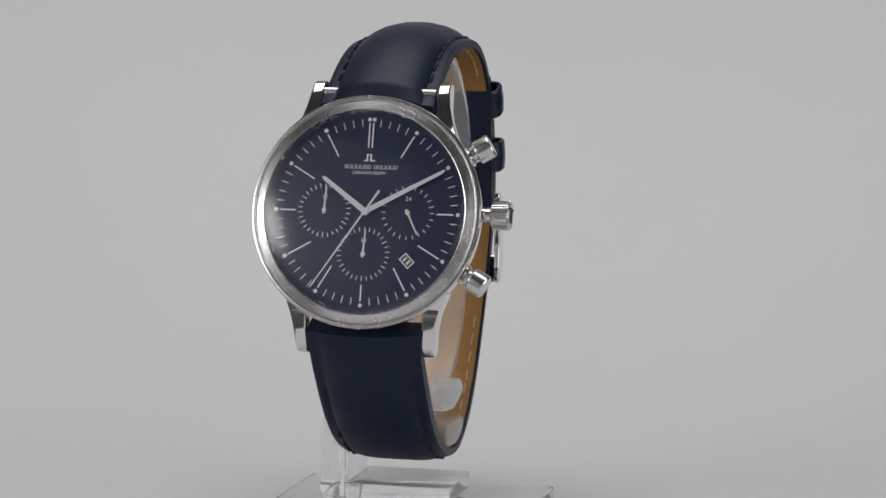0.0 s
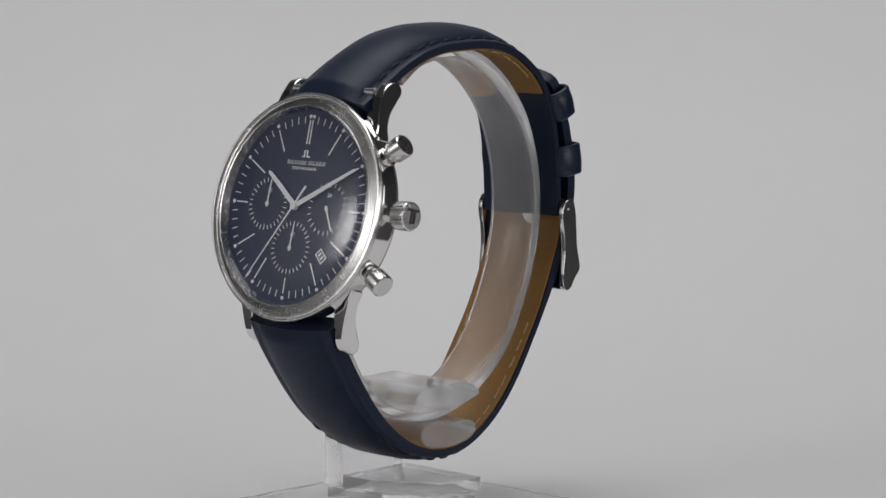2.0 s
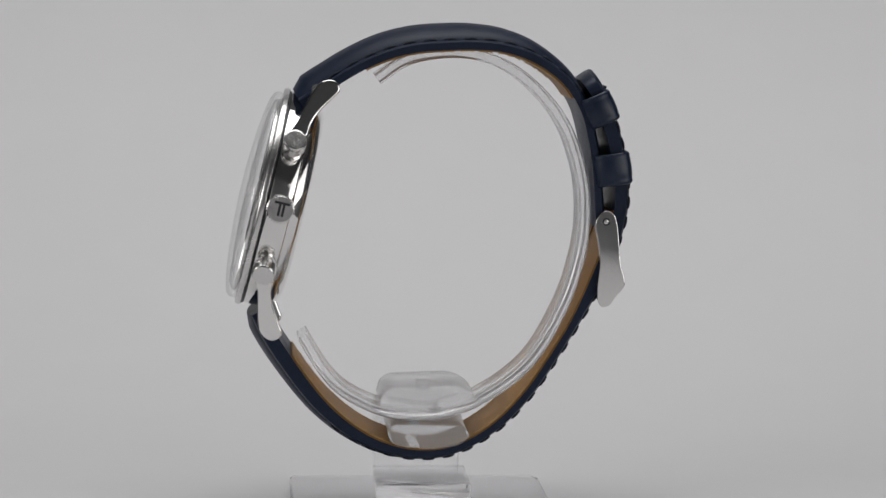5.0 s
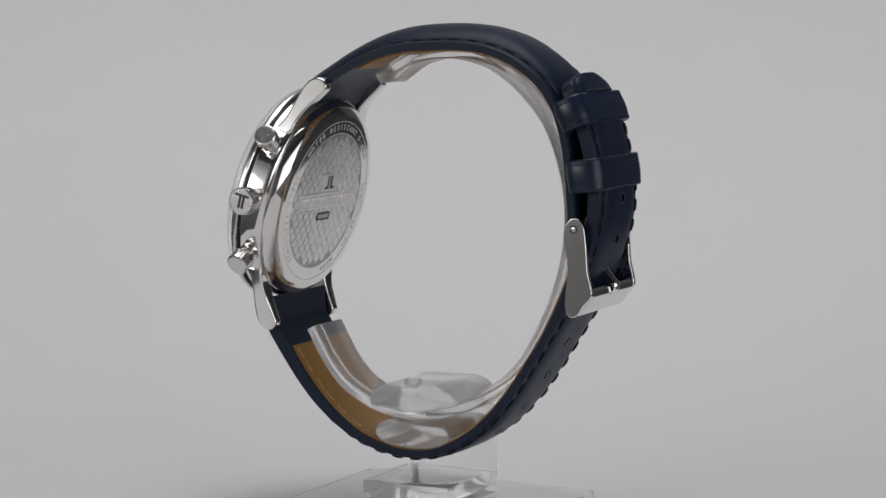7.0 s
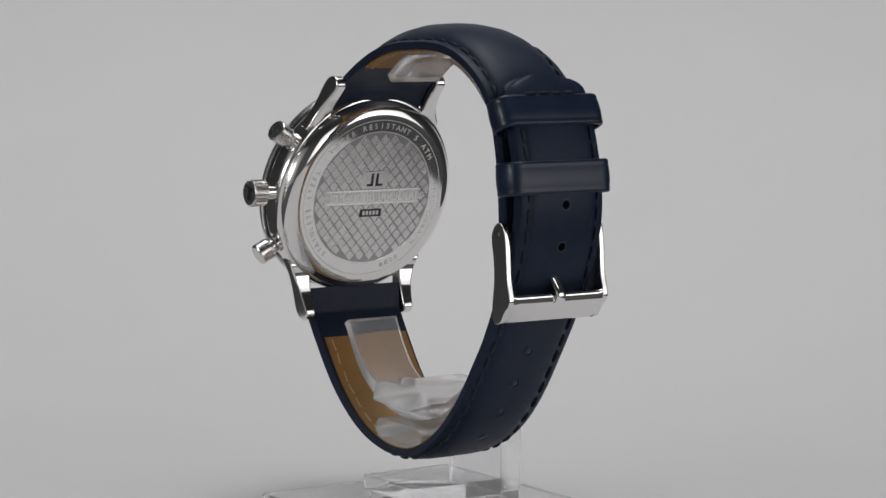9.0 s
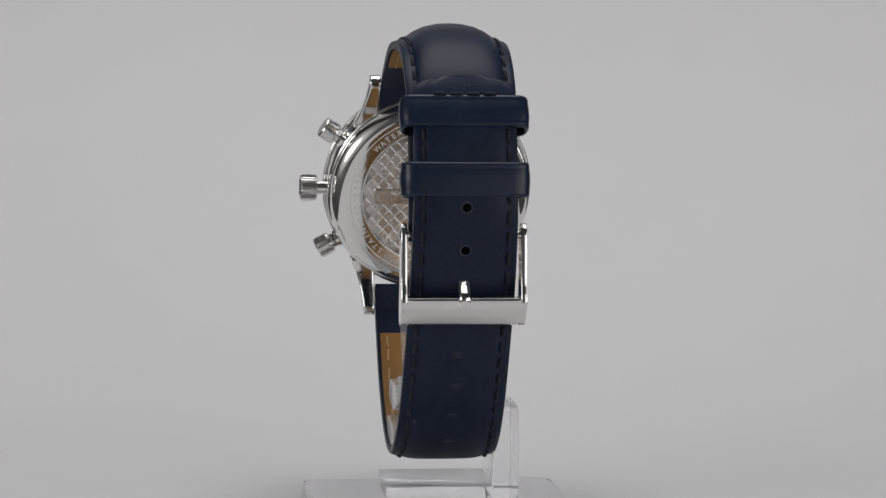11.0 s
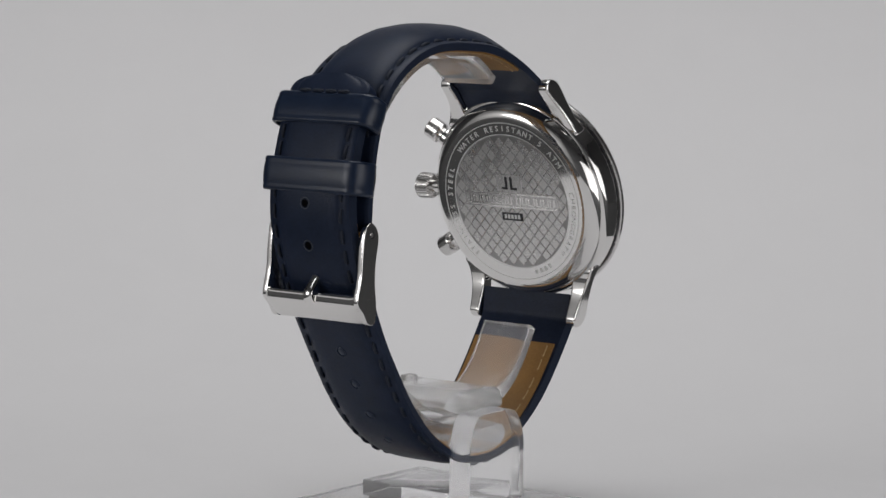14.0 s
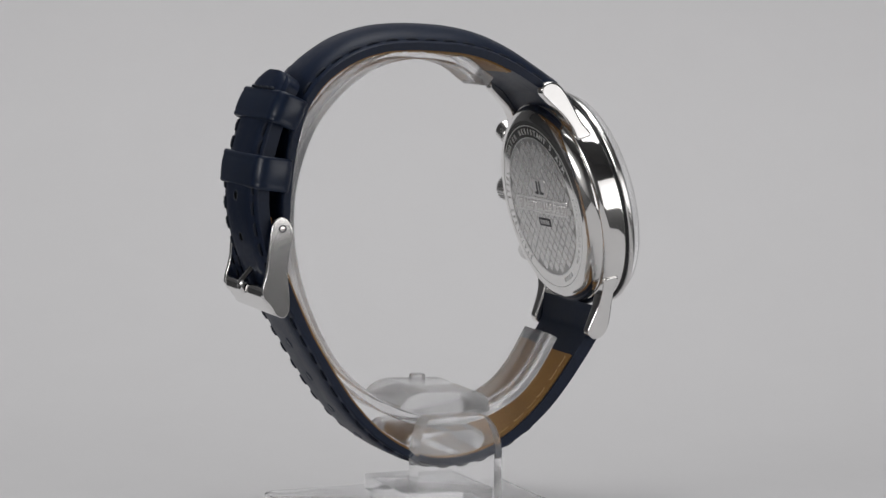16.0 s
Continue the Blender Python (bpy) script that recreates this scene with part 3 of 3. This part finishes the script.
    bm = box((-1.15, -0.85, 0.02), (1.15, -0.62, 0.1))
    for lo, hi in (((-1.15, 0.62, 0.02), (1.15, 0.85, 0.1)), ((-1.15, -0.62, 0.02), (-0.92, 0.62, 0.1)), ((0.92, -0.62, 0.02), (1.15, 0.62, 0.1))):
        join(bm, box(lo, hi))
    date = part("date_frame", bm, HAND, face, m=m)
    part("date_disc", box((-0.92, -0.62, -0.02), (0.92, 0.62, 0.05)), BLACK, date, m=m)
    bm = box((-0.62, -0.45, 0.05), (-0.2, 0.45, 0.09))
    join(bm, box((0.15, -0.45, 0.05), (0.6, 0.45, 0.09)))
    part("date_mark", bm, WHITE, date, m=m)

    # hands
    def hand(name, tip, w0, w1, angle, z, tail=0.0, tail_w=0.0):
        bm = prism([(-w0 / 2, 0.8), (w0 / 2, 0.8), (w1 / 2, tip - 0.7), (0, tip), (-w1 / 2, tip - 0.7)], "z", z, z + 0.16)
        bmesh.ops.bevel(bm, geom=[e for e in bm.edges], offset=0.04, segments=1, affect="EDGES", clamp_overlap=True)
        join(bm, prism([(-0.2, -0.2), (0.2, -0.2), (w0 / 2, 0.9), (-w0 / 2, 0.9)], "z", z, z + 0.14))
        if tail:
            join(bm, prism([(-tail_w / 2, -tail), (tail_w / 2, -tail), (0.12, 0), (-0.12, 0)], "z", z, z + 0.14))
        join(bm, lathe([(0, z + 0.25), (0.6, z + 0.2), (0.65, z - 0.05), (0, z - 0.05)], 28))
        return part(name, bm, HAND, watch, m=HEAD @ Matrix.Rotation(radians(-angle), 4, "Z"))
    hand("hour_hand", 10.0, 1.0, 0.7, 306.3, 0.55)
    hand("minute_hand", 15.5, 0.95, 0.55, 61.4, 0.85)
    hand("second_hand", 16.2, 0.3, 0.2, 213.2, 1.15, 4.3, 0.42)


def case_back(watch):
    """Seen from behind: x runs to the other side."""
    B = HEAD @ Matrix.Translation((0, 0, -6.75)) @ Matrix.Rotation(math.pi, 4, "Y")
    back = part("case_back", lathe([(0, 0.32), (12.9, 0.32), (12.95, 0.36), (13.05, 0.36), (13.2, 0.36), (15.9, 0.36), (16.05, 0.355), (16.3, 0.32), (16.7, 0.22), (17.3, -0.05), (17.9, -0.5), (18.35, -1.05), (18.6, -1.6), (18.65, -1.95)], 160), STEEL, watch,
                "polished domed steel case back with a stamped lattice", m=B)
    part("back_bead", lathe([(18.4, -1.9), (18.85, -1.93), (19.0, -2.05), (18.95, -2.2), (18.8, -2.28), (18.4, -2.3)], 160), STEEL, back, m=B)
    for r in (13.0, 15.25):
        part("engraved_ring", lathe([(r - 0.09, 0.34), (r - 0.05, 0.4), (r + 0.05, 0.4), (r + 0.09, 0.34)], 128), LETTER, back, m=B)
    # lattice of small raised lozenges, some polished, some matt
    step, k = 2.25, 0.455
    polished, matt = bmesh.new(), bmesh.new()
    for i in range(-12, 13):
        for j in range(-12, 13):
            x, y = (i + j) * step / 2, (i - j) * step / 2 * 1.12
            if math.hypot(x, y) > 12.6:
                continue
            bm = polished if random.random() < 0.42 else matt
            v, w = [], []
            for p, q in ((1, 0), (0, 1), (-1, 0), (0, -1)):
                for ring, size, top, limit in ((v, k, 0.33, 12.85), (w, k * 0.92, 0.37, 12.75)):
                    at = Vector((x + p * step * size, y + q * step * size * 1.12, 0))
                    at *= min(1.0, limit / max(at.length, 1e-6))
                    ring.append(bm.verts.new((at.x, at.y, top)))
            bm.faces.new(w)
            for e in range(4):
                bm.faces.new((v[e], v[(e + 1) % 4], w[(e + 1) % 4], w[e]))
    part("lattice", polished, LATTICE, back, "stamped lozenge lattice", m=B, kind="stuff", smooth=5)
    part("lattice", matt, BACK, back, "stamped lozenge lattice", m=B, kind="stuff", smooth=5)
    # ground between the lozenges: groove shade put into a darker steel colour
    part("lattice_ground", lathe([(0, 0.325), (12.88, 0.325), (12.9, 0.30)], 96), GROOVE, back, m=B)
    # plain panel with bars for the maker's line
    plate = part("panel", box((-10.7, -1.35, 0.3), (10.7, 1.75, 0.42), 0.08, 1), BACK, back, m=B)
    bm = box((-10.4, 1.35, 0.42), (10.4, 1.5, 0.49))
    join(bm, box((-10.4, -1.1, 0.42), (10.4, -0.95, 0.49)))
    part("panel_rule", bm, STEEL, plate, m=B)
    bm = bmesh.new()
    x = -9.5
    for w in (0.9, 1.3, 1.3, 1.35, 1.3, 1.05, 1.1, 0.0, 1.1, 1.1, 1.6, 1.3, 1.35, 1.1):
        if w:
            for e in (0, w - 0.3):
                join(bm, box((x + e, -0.65, 0.42), (x + e + 0.3, 1.05, 0.5), 0.03, 1))
            join(bm, box((x + 0.3, -0.65, 0.42), (x + w - 0.3, -0.38, 0.48), 0.02, 1))
        x += (w or 0.45) + 0.25
    part("maker_line", bm, STEEL, plate, m=B)
    part("emblem_panel", box((-2.9, 1.85, 0.3), (2.9, 5.3, 0.43), 0.08, 1), BACK, back, m=B)
    bm = box((-1.7, 2.35, 0.43), (-0.35, 2.8, 0.47))
    for lo, hi in (((-0.85, 2.8, 0.43), (-0.35, 4.8, 0.47)), ((0.25, 2.35, 0.43), (0.75, 4.8, 0.47)), ((0.75, 2.35, 0.43), (1.8, 2.8, 0.47))):
        join(bm, box(lo, hi))
    # emblem and code panel: the dark room mirrored in polished steel, painted near-black
    part("emblem", bm, DARKSTEEL, back, m=B)
    code = part("code_panel", box((-2.4, -3.7, 0.3), (2.4, -2.2, 0.42)), DARKSTEEL, back, m=B)
    bm = bmesh.new()
    for k in range(5):
        join(bm, box((-1.85 + k * 0.77, -3.35, 0.42), (-1.32 + k * 0.77, -2.55, 0.46)))
    part("code_line", bm, LETTER, code, m=B)
    # words round the rim, clockwise
    for word, middle, pitch in (("STAINLESS STEEL", -103, 5.1), ("WATER RESISTANT", -10.5, 5.2), ("5 ATM", 46, 5.4), ("CHRONOGRAPH", 106, 5.0)):
        for k, ch in enumerate(word):
            if ch == " ":
                continue
            a = middle + (k - (len(word) - 1) / 2) * pitch
            part("letter", lettering(ch, 1.5, 0.03), LETTER, back, m=B @ Matrix.Rotation(radians(-a), 4, "Z") @ Matrix.Translation((0, 14.1, 0.37)))
    for k in range(4):
        part("letter", box((-0.35, 13.65, 0.3), (0.35, 14.55, 0.40)), LETTER, back, m=B @ Matrix.Rotation(radians(-149 - k * 4.7), 4, "Z"))


def wrist_watch():
    watch = tagged(empty("wrist_watch"), "steel chronograph wrist watch on a navy leather strap", "watch")
    strap(watch)
    keeper(watch, (30.6, -22.3), 24, 10.95, -2.6, 3.3, 5.6)
    keeper(watch, (32.6, -33.0), 8, 10.9, -2.6, 4.3, 5.8)
    buckle(watch)
    case(watch)
    dial(watch)
    case_back(watch)
    return watch


plate = clear_plate()
stand = display_stand()
watch = wrist_watch()


def motions():
    rows = [(k / 2, pose(0, 0, 0, 0, 0, -(START + RATE * k / 2))) for k in range(33)]
    for thing in (plate, stand, watch):
        walk(thing, rows)


motions()
